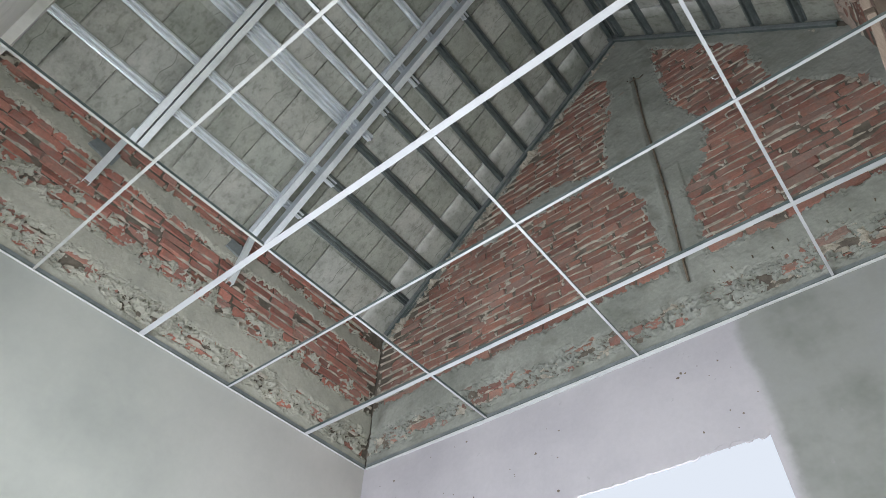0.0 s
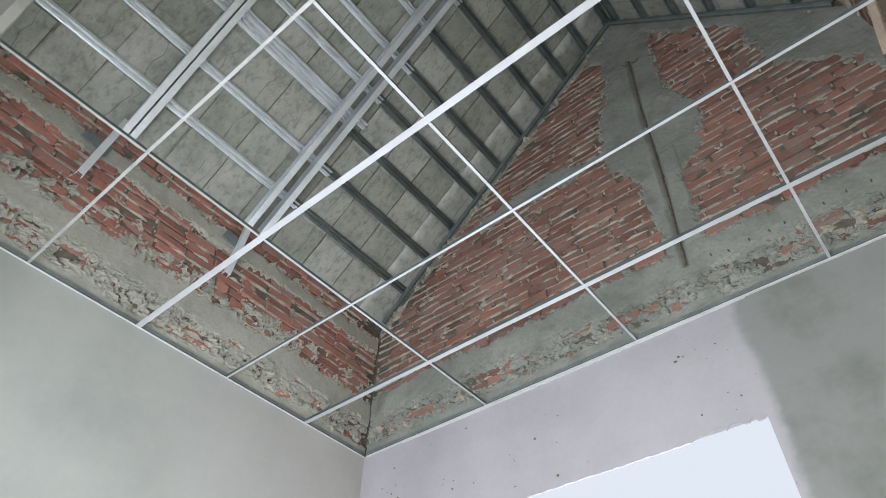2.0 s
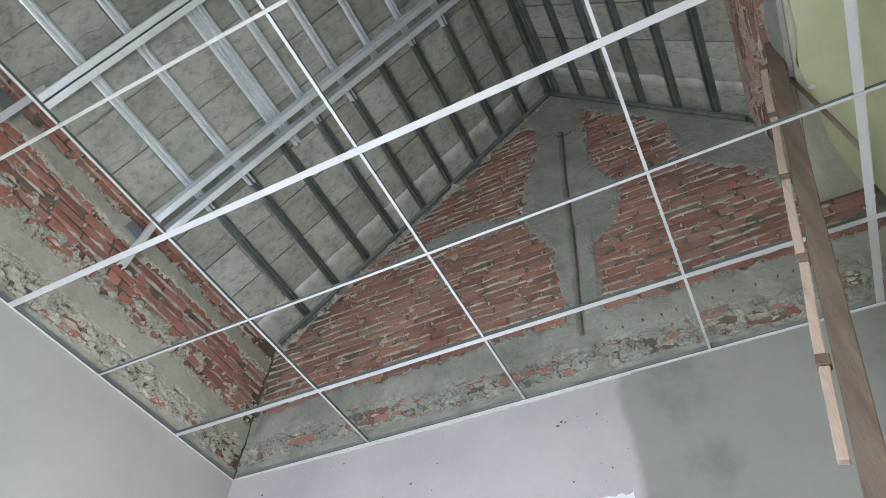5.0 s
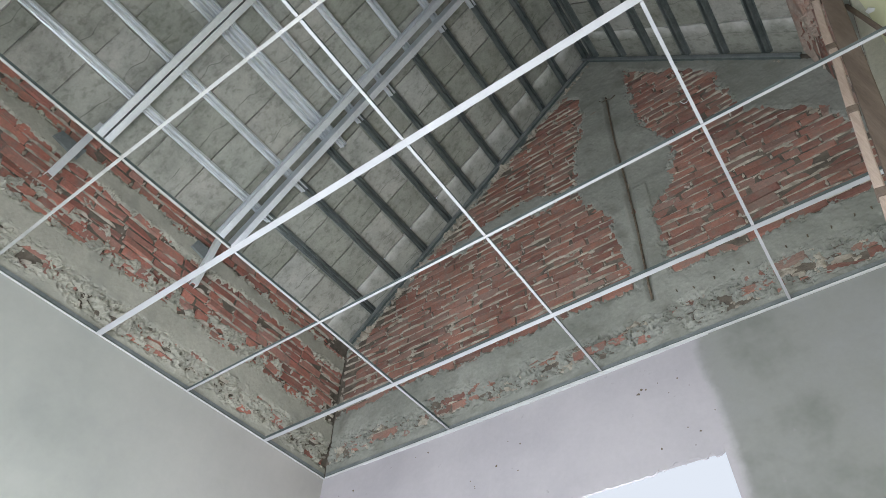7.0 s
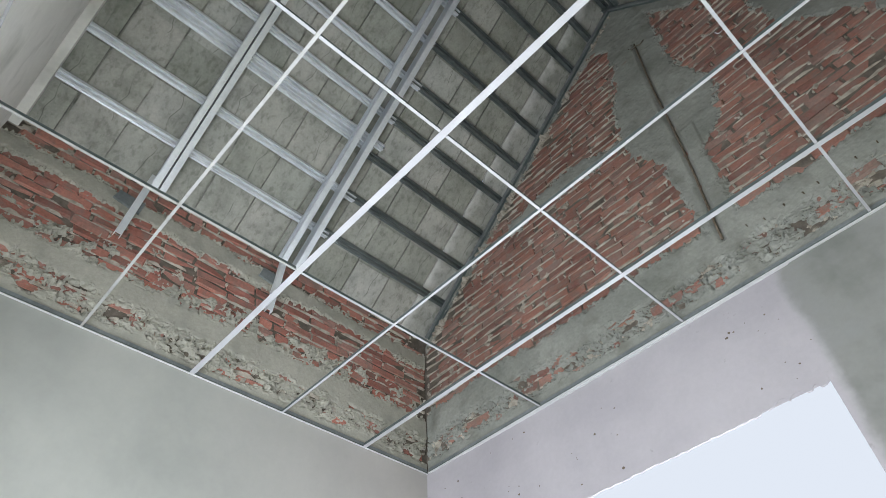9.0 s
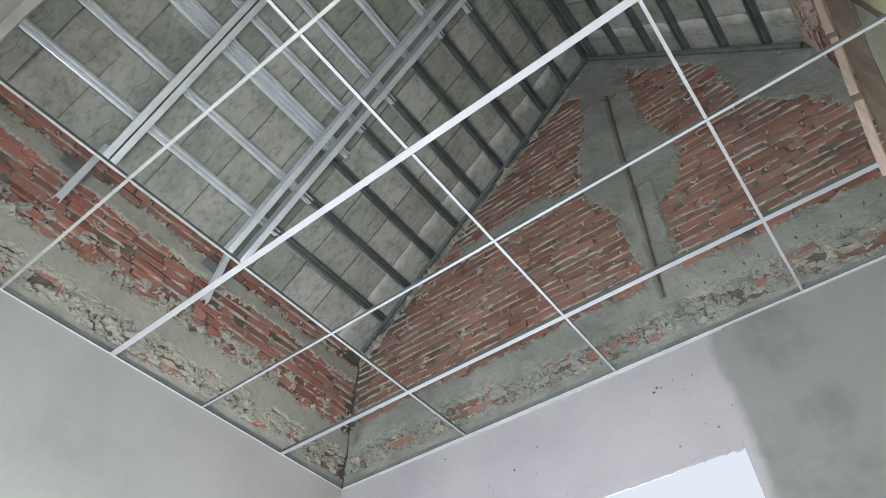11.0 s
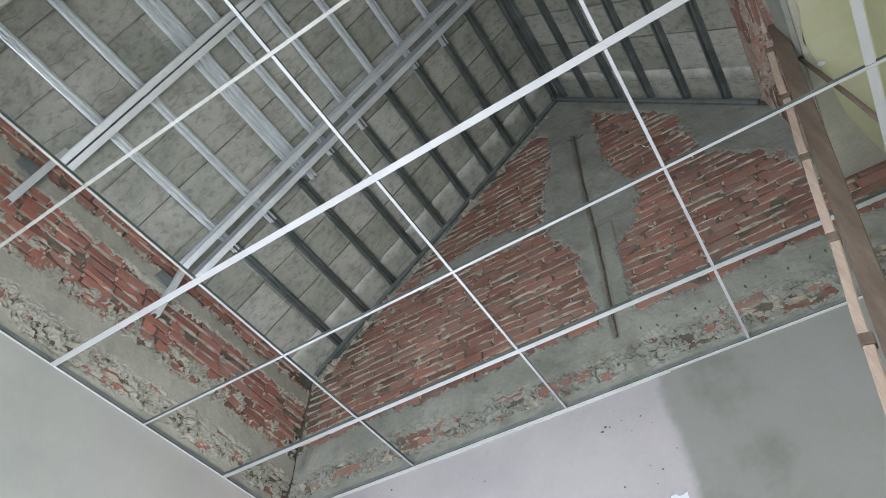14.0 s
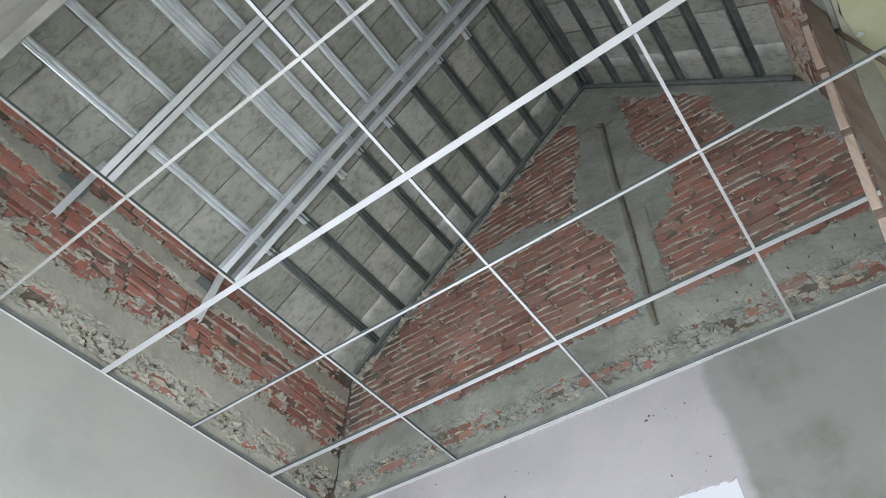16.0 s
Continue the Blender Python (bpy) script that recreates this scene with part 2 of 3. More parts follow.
def box(bm, x0, x1, y0, y1, z0, z1):
    m = Matrix.LocRotScale(((x0 + x1) / 2, (y0 + y1) / 2, (z0 + z1) / 2), None, (x1 - x0, y1 - y0, z1 - z0))
    return bmesh.ops.create_cube(bm, size=1, matrix=m)["verts"]


def prism(bm, poly, axis, a, b):
    """Extrudes a polygon of (p, q) along an axis from a to b. axis 'x': (y, z); 'y': (x, z); 'z': (x, y)."""
    def at(p, q, s):
        return {"x": (s, p, q), "y": (p, s, q), "z": (p, q, s)}[axis]
    lo = [bm.verts.new(at(p, q, a)) for p, q in poly]
    hi = [bm.verts.new(at(p, q, b)) for p, q in poly]
    n = len(poly)
    bm.faces.new(lo)
    bm.faces.new(hi[::-1])
    for i in range(n):
        bm.faces.new((lo[i], hi[i], hi[(i + 1) % n], lo[(i + 1) % n]))


def tube(bm, points, radius, sides=8):
    rings = []
    for i, p in enumerate(points):
        p = Vector(p)
        d = (Vector(points[min(i + 1, len(points) - 1)]) - Vector(points[max(i - 1, 0)])).normalized()
        s = d.orthogonal().normalized()
        c = d.cross(s)
        rings.append([bm.verts.new(p + radius * (math.cos(6.2832 * k / sides) * s + math.sin(6.2832 * k / sides) * c)) for k in range(sides)])
    for a, b in zip(rings, rings[1:]):
        for k in range(sides):
            bm.faces.new((a[k], a[(k + 1) % sides], b[(k + 1) % sides], b[k]))
    bm.faces.new(rings[0])
    bm.faces.new(rings[-1][::-1])


def part(name, bm, mat, parent, label="", smooth=False):
    ob = new(name, finish(bm, name, mat, smooth))
    ob.parent = parent
    if label:
        tagged(ob, label)
    return ob


def whole(name, bm, mat, label, category, kind="", group="", smooth=False):
    return tagged(new(name, finish(bm, name, mat, smooth)), label, category, group, kind)


def holder(name, label, category, group="", kind="", at=(0, 0, 0)):
    ob = tagged(new(name), label, category, group, kind)
    ob.location = at
    return ob


LATTICES = {}


def fbm(u, v, scale, seed, octaves=4):
    """Smooth lattice noise of two coordinates, about -1 to 1."""
    out, amp, total = np.zeros_like(u), 1.0, 0.0
    for o in range(octaves):
        key = (seed, o)
        if key not in LATTICES:
            LATTICES[key] = np.random.RandomState(seed * 17 + o).rand(128, 128) * 2 - 1
        g = LATTICES[key]
        x, y = u * scale * 2 ** o + 31.7 * o, v * scale * 2 ** o + 11.3 * o
        i, j = np.floor(x).astype(int), np.floor(y).astype(int)
        fx, fy = x - i, y - j
        fx, fy = fx * fx * (3 - 2 * fx), fy * fy * (3 - 2 * fy)
        i0, j0, i1, j1 = i % 128, j % 128, (i + 1) % 128, (j + 1) % 128
        out += amp * ((g[i0, j0] * (1 - fx) + g[i1, j0] * fx) * (1 - fy) + (g[i0, j1] * (1 - fx) + g[i1, j1] * fx) * fy)
        total += amp
        amp *= 0.55
    return out / total * 1.5


def relief(name, m, size, cell, height, floor_at, mat, parent, label=""):
    """A sheet of raised matter on a wall: height(u, v) gives its depth; what lies below floor_at is left out. m: wall frame, u along, v up, w out."""
    nu, nv = int(size[0] / cell) + 1, int(size[1] / cell) + 1
    u, v = np.meshgrid(np.linspace(0, size[0], nu), np.linspace(0, size[1], nv), indexing="ij")
    h = height(u, v)
    keep = h > floor_at
    face = keep[:-1, :-1] | keep[1:, :-1] | keep[1:, 1:] | keep[:-1, 1:]
    idx = np.arange(nu * nv).reshape(nu, nv)
    quads = np.stack((idx[:-1, :-1], idx[1:, :-1], idx[1:, 1:], idx[:-1, 1:]), -1)[face]
    used, back = np.unique(quads, return_inverse=True)
    hh = np.maximum(h, floor_at - 0.004)
    co = np.stack((u.ravel(), v.ravel(), hh.ravel()), 1)[used]
    me = bpy.data.meshes.new(name)
    me.from_pydata(co.tolist(), [], back.reshape(-1, 4).tolist())
    me.materials.append(mat)
    ob = new(name, me)
    ob.parent = parent
    ob.matrix_local = m
    tagged(ob, label, kind="stuff")
    return ob


# ---- structure ----
WN = "structure"
T = 0.2  # wall thickness
bm = bmesh.new()
box(bm, -T, 0, SOUTH - T, T, 0, CEIL - 0.004)
wall_west = whole("wall_west", bm, PLASTER, "pale grey freshly plastered wall", "wall", WN)

bm = bmesh.new()
box(bm, -T, -0.03, SOUTH - T, T, CEIL - 0.004, EAVE_Z - 0.02)
upper_west = whole("wall_west_upper", bm, JOINT, "unplastered brick wall above the ceiling grid", "wall", WN)

bm = bmesh.new()
box(bm, 0, WIN_L, 0, T, 0, CEIL - 0.004)
box(bm, WIN_L, WIN_R, 0, T, 0, WIN_SILL)
prism(bm, [(0, WIN_TOP), (T, WIN_TOP + 0.24), (T, CEIL - 0.004), (0, CEIL - 0.004)], "x", WIN_L, WIN_R)
box(bm, WIN_R, EAST + T, 0, T, 0, CEIL - 0.004)
wall_north = whole("wall_north", bm, PLASTER_N, "pale lilac-grey plastered wall with a raw window opening", "wall", WN)
bm = bmesh.new()
prism(bm, [(-0.03, CEIL - 0.004), (EAST + T, CEIL - 0.004), (EAST + T, 4.95), (RIGHT_X, RIGHT_Z - 0.005), (RIGHT_X - 0.12, RIGHT_Z + 0.142), (RIGHT_X - 0.13, RIGHT_Z + 0.049), (RIDGE_X, RIDGE_Z - 0.11), (-0.03, EAVE_Z - 0.12)], "y", 0.03, 0.03 + T)
gable = whole("gable_wall_north", bm, JOINT, "raw brick gable wall with patches of cement render", "wall", WN)

bm = bmesh.new()
box(bm, EAST, EAST + T, SOUTH - T, 0, 0, 5.2)
wall_east = whole("wall_east", bm, YELLOW, "yellow-green painted wall", "wall", WN)

bm = bmesh.new()
box(bm, 0, DOOR_L, SOUTH - T, SOUTH, 0, CEIL)
box(bm, DOOR_R, EAST, SOUTH - T, SOUTH, 0, CEIL)
box(bm, DOOR_L, DOOR_R, SOUTH - T, SOUTH, DOOR_TOP, CEIL)
prism(bm, [(0, CEIL), (EAST, CEIL), (EAST, 4.95), (RIGHT_X, RIGHT_Z), (RIDGE_X, RIDGE_Z), (0, EAVE_Z)], "y", SOUTH - T, SOUTH)
wall_south = whole("wall_south", bm, PLASTER_PALE, "pale cream plastered wall with an added, unseen doorway", "wall", WN)
bm = bmesh.new()
prism(bm, [(0.002, EAVE_Z - 0.13), (RIDGE_X, RIDGE_Z - 0.13), (RIDGE_X, RIDGE_Z - 0.012), (0.002, EAVE_Z - 0.012)], "y", SOUTH, SOUTH + 0.055)
part("edge_band", bm, PLASTER_PALE, wall_south, "pale plaster band under the tiles")

bm = bmesh.new()
box(bm, -T, EAST + T, SOUTH - T, T, -0.15, 0)
floor = whole("floor", bm, CONCRETE, "bare concrete floor", "floor", WN)

bm = bmesh.new()
box(bm, -60, 60, -60, 60, -0.4, -0.15)
ground = whole("ground", bm, CONCRETE, "bare pale ground outside", "ground", WN)

# east beam with brickwork on it
bm = bmesh.new()
box(bm, RIGHT_X, EAST, SOUTH, 0, 4.392, RIGHT_Z)
east_beam = whole("beam_east", bm, JOINT, "brick-faced beam under the roof edge", "beam", WN)

bm = bmesh.new()
box(bm, RIGHT_X + 0.02, EAST, SOUTH, 0, 4.38, 4.391)
part("soffit", bm, YELLOW, east_beam, "yellow-green painted underside of the beam")
bm = bmesh.new()
prism(bm, [(RIGHT_X - 0.002, -1.6), (3.825, -1.5), (3.815, -1.23), (3.83, -1.06), (3.81, -0.89), (3.85, -0.72), (3.875, -0.58), (3.90, -0.40), (3.96, -0.21), (4.03, -0.04), (4.05, 0.0), (RIGHT_X - 0.002, 0.0)], "z", 4.374, 4.391)
part("plaster_patch", bm, RENDER_W, east_beam, "unpainted grey plaster patch under the beam")

# ---- roof ----


def slope_frame(x0, z0, x1, z1):
    """Local x up or down the slope, y along the ridge, z outwards."""
    d = Vector((x1 - x0, 0, z1 - z0)).normalized()
    n = d.cross(Vector((0, 1, 0)))
    y = Vector((0, 1, 0))
    if n.z < 0:
        n = -n
    y = n.cross(d)
    m = Matrix((d, y, n)).transposed().to_4x4()
    m.translation = (x0, 0, z0)
    return m


LEFT = slope_frame(0, EAVE_Z, RIDGE_X, RIDGE_Z)
RIGHT = slope_frame(RIDGE_X, RIDGE_Z, RIGHT_X, RIGHT_Z)
LEFT_LEN = math.hypot(RIDGE_X, RIDGE_Z - EAVE_Z)
RIGHT_LEN = math.hypot(RIGHT_X - RIDGE_X, RIDGE_Z - RIGHT_Z)
GAUGE, COVER = 0.333, 0.30


def tile_mesh(seed):
    r = random.Random(seed)
    bm = bmesh.new()
    w, l = COVER / 2 - 0.0055, 0.375
    box(bm, 0, l, -w, w, 0, 0.024)
    box(bm, 0.0, 0.03, -w, w, -0.006, 0.0)
    box(bm, 0, l, w, w + 0.02, 0.019, 0.024)
    for vtx in bm.verts:
        vtx.co.z += r.uniform(-0.0012, 0.0012)
        vtx.co.x += r.uniform(-0.004, 0.004)
        vtx.co.y += r.uniform(-0.003, 0.003)
    return finish(bm, "tile", TILE)


def cut_tile(seed, side):
    """A sawn tile, its side painted pale for leaked light, that leaves a chink of daylight at the gable."""
    r = random.Random(seed)
    w, l = side * (COVER / 2 - 0.0045), 0.375
    e = -w + side * r.uniform(0.025, 0.06)
    notch = [(r.uniform(0.05, 0.09), -w), (0.10, e), (r.uniform(0.14, 0.2), -w)] if seed % 3 else []
    bm = bmesh.new()
    prism(bm, [(0, -w)] + notch + [(l, -w), (l, w), (0, w)], "z", 0.0, 0.02)
    return finish(bm, "tile", TILE_LEAK_LIT[side])


TILES = [tile_mesh(s) for s in range(8)]
CUT = {side: [cut_tile(s + 80, side) for s in range(6)] for side in (1, -1)}


def roof_slope(name, frame_m, length, up, label):
    roof = holder(name, label, "roof", kind=WN)
    roof.matrix_world = frame_m
    r = random.Random(len(name))
    courses = int(length / GAUGE) + 2
    for c in range(courses):
        for k in range(13):
            sgn = 1 if frame_m[1][1] < 0 else -1
            ob = new("tile", r.choice(CUT[1 if up else -1]) if k == 1 else r.choice(TILES))
            ob.parent = roof
            y = (k + 0.5) * COVER
            at = c * GAUGE - 0.11 if up else length - c * GAUGE + 0.11
            turn = 0 if up else 180
            ob.matrix_local = pose(at, sgn * (y - (0.36 if up else 0.345)), 0.012 + r.uniform(-0.002, 0.002), 0, 0, turn) @ pose(0, 0, 0, r.uniform(-0.3, 0.3), 2.2, r.uniform(-0.5, 0.5))
    # unseen sheet added above the tiles, keeps sky light out of their joints
    bm = bmesh.new()
    sgn = 1 if frame_m[1][1] < 0 else -1
    ys = sorted((sgn * 0.2, sgn * 3.3))
    box(bm, -0.35, length + (0.0 if up else 0.35), ys[0], ys[1], 0.07, 0.08)
    part("light_blocker", bm, SKY_BLOCKER, roof)
    return roof


roof_slope("roof_west_slope", LEFT, LEFT_LEN, True, "underside of grey concrete roof tiles on steel battens")
roof_slope("roof_east_slope", RIGHT, RIGHT_LEN, False, "underside of the steeper grey tiled roof slope")


def hat_channel(bm, length, w=0.05, d=0.035):
    """A pressed top-hat batten along local y, hanging below z = 0, ribbed on its face."""
    half = [(0.12, -0.25), (0.17, -0.90), (0.22, -1.0), (0.40, -1.0), (0.46, -0.90), (0.52, -0.16), (0.72, -0.13), (0.74, -0.02)]
    top = [(-p * w, q * d) for p, q in half[::-1]] + [(p * w, q * d) for p, q in half]
    inner = [(p * 0.96, q + 0.0015) for p, q in top]
    prism(bm, top + inner[::-1], "y", 0, length)


def batten(frame_m, s, y0, y1, w, mat, label):
    bm = bmesh.new()
    hat_channel(bm, y1 - y0, w)
    ob = whole("roof_batten", bm, mat, label, "batten", group="roof battens")
    base = frame_m @ Vector((s, 0, 0))
    ob.matrix_world = frame_m.copy()
    ob.matrix_world.translation = Vector((base.x, y0 if frame_m[1][1] > 0 else y1, base.z)) + (frame_m.to_3x3() @ Vector((0, 0, -0.002)))
    return ob


# each batten line is pale south of the second rafter, darker north of it
for i in range(1, 11):
    s = i * 0.333 - 0.03 + (0.045 if i == 3 else 0.0)
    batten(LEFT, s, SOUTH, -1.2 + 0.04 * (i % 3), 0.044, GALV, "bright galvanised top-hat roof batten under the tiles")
    batten(LEFT, i * 0.333 - 0.02, -1.28, 0.0, 0.045, GALV_DARK, "darker steel roof batten running to the gable")
batten(LEFT, 3 * 0.333 + 0.08, SOUTH, -1.13, 0.044, GALV, "second galvanised batten laid beside another")
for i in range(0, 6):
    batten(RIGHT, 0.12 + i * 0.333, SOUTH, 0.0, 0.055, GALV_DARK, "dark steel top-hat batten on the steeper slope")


def channel(bm, m, length, w, d, t=0.002):
    """A C-channel along local x, open to +y, w wide in y and d deep in -z."""
    for y0, y1, z0, z1 in ((0, w, -t, 0), (0, w, -d, -d + t), (0, t, -d + t, -t), (w - t, w, -0.012, -t), (w - t, w, -d + t, -d + 0.012)):
        v = box(bm, 0, length, y0, y1, z0, z1)
        bmesh.ops.transform(bm, matrix=m, verts=v)


def rafter(y_list, w, d, label, leg_y):
    th = holder("rafter", label, "rafter", group="steel rafters")
    for y, flip in y_list:
        bm = bmesh.new()
        m = LEFT @ Matrix.Translation((-0.02, 0, -0.038))
        m2 = Matrix.Translation((0, y, 0)) @ m @ Matrix.Diagonal((1, -1 if flip else 1, 1, 1))
        channel(bm, m2, LEFT_LEN - 0.02, w, d)
        part("channel", bm, GALV, th)
    bm = bmesh.new()
    prism(bm, [(0.0, leg_y - 0.02), (0.04, leg_y - 0.02), (0.04, leg_y + 0.02), (0.0, leg_y + 0.02), (0.0, leg_y + 0.017), (0.036, leg_y + 0.017), (0.036, leg_y - 0.017), (0.0, leg_y - 0.017)], "z", 4.25, 4.84)
    bmesh.ops.transform(bm, matrix=Matrix.Translation((0, leg_y, 4.84)) @ Matrix.Rotation(radians(-3.5), 4, "X") @ Matrix.Translation((0, -leg_y, -4.84)), verts=bm.verts)
    part("wall_leg", bm, ZINC, th, "galvanised channel leg fixed to the wall")
    bm = bmesh.new()
    prism(bm, [(leg_y - 0.15, 4.53), (leg_y + 0.02, 4.50), (leg_y + 0.03, 4.60), (leg_y - 0.13, 4.61)], "x", -0.02, 0.008)
    part("bracket", bm, GALV_DULL, th, "small steel wall bracket")
    return th


rafter([(-2.306, True), (-2.294, False)], 0.040, 0.09, "galvanised double-channel rafter running up the slope", -2.345)
rafter([(-1.355, True), (-1.285, False)], 0.043, 0.10, "galvanised rafter of two spaced channels", -1.345)


def gable_angle(name, frame_m, length, label):
    th = holder(name, label, "steel angle", group="gable edge angles")
    for piece, prof, mat in (
        ("angle", [(-0.02, -0.075), (0.05, -0.075), (0.05, -0.069), (-0.014, -0.069), (-0.014, -0.045), (-0.02, -0.045)], DARK_STEEL),
        ("lip", [(-0.026, -0.079), (-0.012, -0.079), (-0.012, -0.0752), (-0.0205, -0.0752), (-0.0205, -0.055), (-0.026, -0.055)], GALV_DULL),
        ("packing_strip", [(0.012, -0.095), (0.034, -0.095), (0.034, -0.0752), (0.012, -0.0752)], GALV_DARK),
    ):
        bm = bmesh.new()
        prism(bm, prof, "x", 0, length)
        part(piece, bm, mat, th)
    th.matrix_world = frame_m
    return th


gable_angle("edge_angle", LEFT, LEFT_LEN, "dark steel angle along the gable under the tiles")
gable_angle("edge_angle", RIGHT, RIGHT_LEN, "dark steel angle along the steeper gable edge")

# ---- ceiling grid ----
MAINS = [("main_tee", -0.54, 0.026), ("cross_runner", -1.148, 0.0125), ("main_tee", -1.73, 0.031), ("cross_runner", -2.33, 0.0135)]
CROSS = [(1.026, 0.0125), (2.022, 0.0125), (3.004, 0.013), (3.766, 0.036)]


def tee(name, axis, a, b, c, w, h, label, group, face=None):
    """A ceiling tee along x or y at the other coordinate c: a white face below, a dull web with its bulb above."""
    th = holder(name, label, "ceiling tee", group)
    bm = bmesh.new()
    prism(bm, [(c - w / 2, CEIL), (c + w / 2, CEIL), (c + w / 2 - 0.001, CEIL + 0.0025), (c - w / 2 + 0.001, CEIL + 0.0025)], axis, a, b)
    part("face", bm, face or WHITE, th, "white enamelled face strip")
    bm = bmesh.new()
    prof = [(-0.0012, 0.0025), (0.0012, 0.0025), (0.0012, h - 0.005), (0.003, h - 0.005), (0.003, h), (-0.003, h), (-0.003, h - 0.005), (-0.0012, h - 0.005)]
    prism(bm, [(c + p, CEIL + q) for p, q in prof], axis, a, b)
    part("web", bm, DARK_STEEL, th, "dull steel web")
    return th


for name, y, w in MAINS:
    main = name == "main_tee"
    tee("ceiling_main_tee", "x", 0.004, EAST - 0.002, y, w, 0.030 if main else 0.022, "wide white steel main runner of the open ceiling grid" if main else "narrow white steel runner of the open ceiling grid", "ceiling grid runners", WHITE_DUSTY if y < -2 else WHITE)
stops = [0.0] + [y for _, y, _ in MAINS] + [SOUTH]
halves = [0.012] + [w / 2 for _, _, w in MAINS] + [0.012]
for x, w in CROSS:
    for (y1, h1), (y0, h0) in zip(zip(stops, halves), zip(stops[1:], halves[1:])):
        tee("ceiling_cross_tee", "y", y0 + h0 + 0.002, y1 - h1 - 0.002, x, w, 0.020, "short white steel cross tee of the open ceiling grid", "ceiling grid cross tees", WHITE_DUSTY if x < 1.5 and y1 < -1.7 else WHITE)


def wall_angle(name, axis, a, b, c, out, mat, label, drop=-0.004):
    th = holder(name, label, "wall angle", kind=WN)
    # the dark lip stands in for the shaded line above the flange
    for piece, p0, p1, q0, q1, m in (("flange", 0, 0.010, drop, 0.0, mat), ("lip", 0, 0.004, 0.0, 0.011, DARK_STEEL), ("leg", 0, 0.002, 0.011, 0.032, GALV_DULL)):
        bm = bmesh.new()
        p0, p1 = sorted((c + out * p0, c + out * p1))
        if axis == "x":
            box(bm, a, b, p0, p1, CEIL + q0, CEIL + q1)
        else:
            box(bm, p0, p1, a, b, CEIL + q0, CEIL + q1)
        part(piece, bm, m, th)
    return th


wall_angle("trim_west", "y", SOUTH, 0, 0.001, 1, CHALK, "dusty white steel wall angle under the ceiling grid")
trim_north = wall_angle("trim_north", "x", 0.024, EAST, -0.001, -1, CHALK, "white-faced steel wall angle carrying the ceiling grid", -0.009)
wall_angle("trim_south", "x", 0.024, EAST, SOUTH + 0.001, 1, WHITE, "white steel wall angle carrying the ceiling grid")

bm = bmesh.new()
rr = random.Random(14)
xs = [0.35 + 0.03 * i for i in range(76)]
under = [(x, CEIL - 0.012 - 0.011 * min(1.0, max(0.0, math.sin((x - 0.35) * 1.35))) * rr.uniform(0.6, 1.1)) for x in xs]
prism(bm, under + [(xs[-1], CEIL - 0.0105), (xs[0], CEIL - 0.0105)], "y", -0.006, 0.001)
part("filler", bm, CHALK, trim_north, "ragged white filler smeared under the angle")

# ---- timber prop with cleats ----
pole = holder("timber_prop", "weathered timber pole with pale cleats leaning on the beam", "timber prop")
TOP, FOOT = Vector((3.775, -0.87, 4.66)), Vector((2.665, -0.87, 0.0))
along = (TOP - FOOT).normalized()
pm = Matrix((Vector((0, 1, 0)).cross(along), Vector((0, 1, 0)), along)).transposed().to_4x4()
pm.translation = FOOT


def timber(name, x0, x1, y0, y1, l0, l1, mat, label="", cant=0.0):
    bm = bmesh.new()
    box(bm, x0, x1, y0, y1, l0, l1)
    bmesh.ops.subdivide_edges(bm, edges=[e for e in bm.edges if abs(e.verts[0].co.z - e.verts[1].co.z) > 0.05], cuts=6)
    bmesh.ops.bevel(bm, geom=bm.edges[:], offset=0.004, segments=1, affect="EDGES")
    for vtx in bm.verts:
        n = noise.noise_vector(vtx.co * 3.0 + Vector((x0 * 9, l0, 0)))
        vtx.co += n * 0.006
        vtx.co.x += cant * (vtx.co.z - l0)
    bmesh.ops.transform(bm, matrix=pm, verts=bm.verts)
    return part(name, bm, mat, pole, label)


def prop_at(z):
    return (z - FOOT.z) / along.z


timber("post", -0.014, 0.058, -0.030, 0.020, 0.02, (TOP - FOOT).length, TIMBER_DARK)
RUNGS = [4.44, 4.03, 3.60, 3.16, 2.735, 2.40]
for i, (hi, lo) in enumerate(zip(RUNGS, RUNGS[1:])):
    timber("cleat", -0.057, -0.025, -0.030, 0.004, prop_at(lo) + 0.016, prop_at(hi) - 0.028, TIMBER_PALE, "pale sawn timber cleat nailed to the pole", 0.006)
for z in RUNGS[:-1]:
    timber("step_block", -0.059, -0.018, -0.031, 0.01, prop_at(z) - 0.026, prop_at(z) + 0.014, TIMBER_DARK, "short dark step block")

# ---- sky beyond the window ----
sky_mat = bpy.data.materials.new("white_overcast_sky")
sky_mat.use_nodes = True
st = sky_mat.node_tree
em = node(st, "ShaderNodeEmission", Strength=1.0)
em.inputs["Color"].default_value = (0.76, 0.82, 0.92, 1)
st.links.new(em.outputs[0], st.nodes["Material Output"].inputs["Surface"])
bm = bmesh.new()
box(bm, -12, 18, 5.0, 5.05, -0.15, 34)
whole("backdrop", bm, sky_mat, "white overcast sky beyond the window", "sky", WN)

# ---- ragged plaster edge over the window ----
bm = bmesh.new()
rr = random.Random(4)
xs = [WIN_L + i * 0.02 for i in range(int((WIN_R - WIN_L) / 0.02) + 1)]
low = [WIN_TOP - 0.006 + rr.uniform(-0.004, 0.004) + (rr.uniform(-0.012, 0.012) + 0.012 if x > 2.15 else 0) for x in xs]
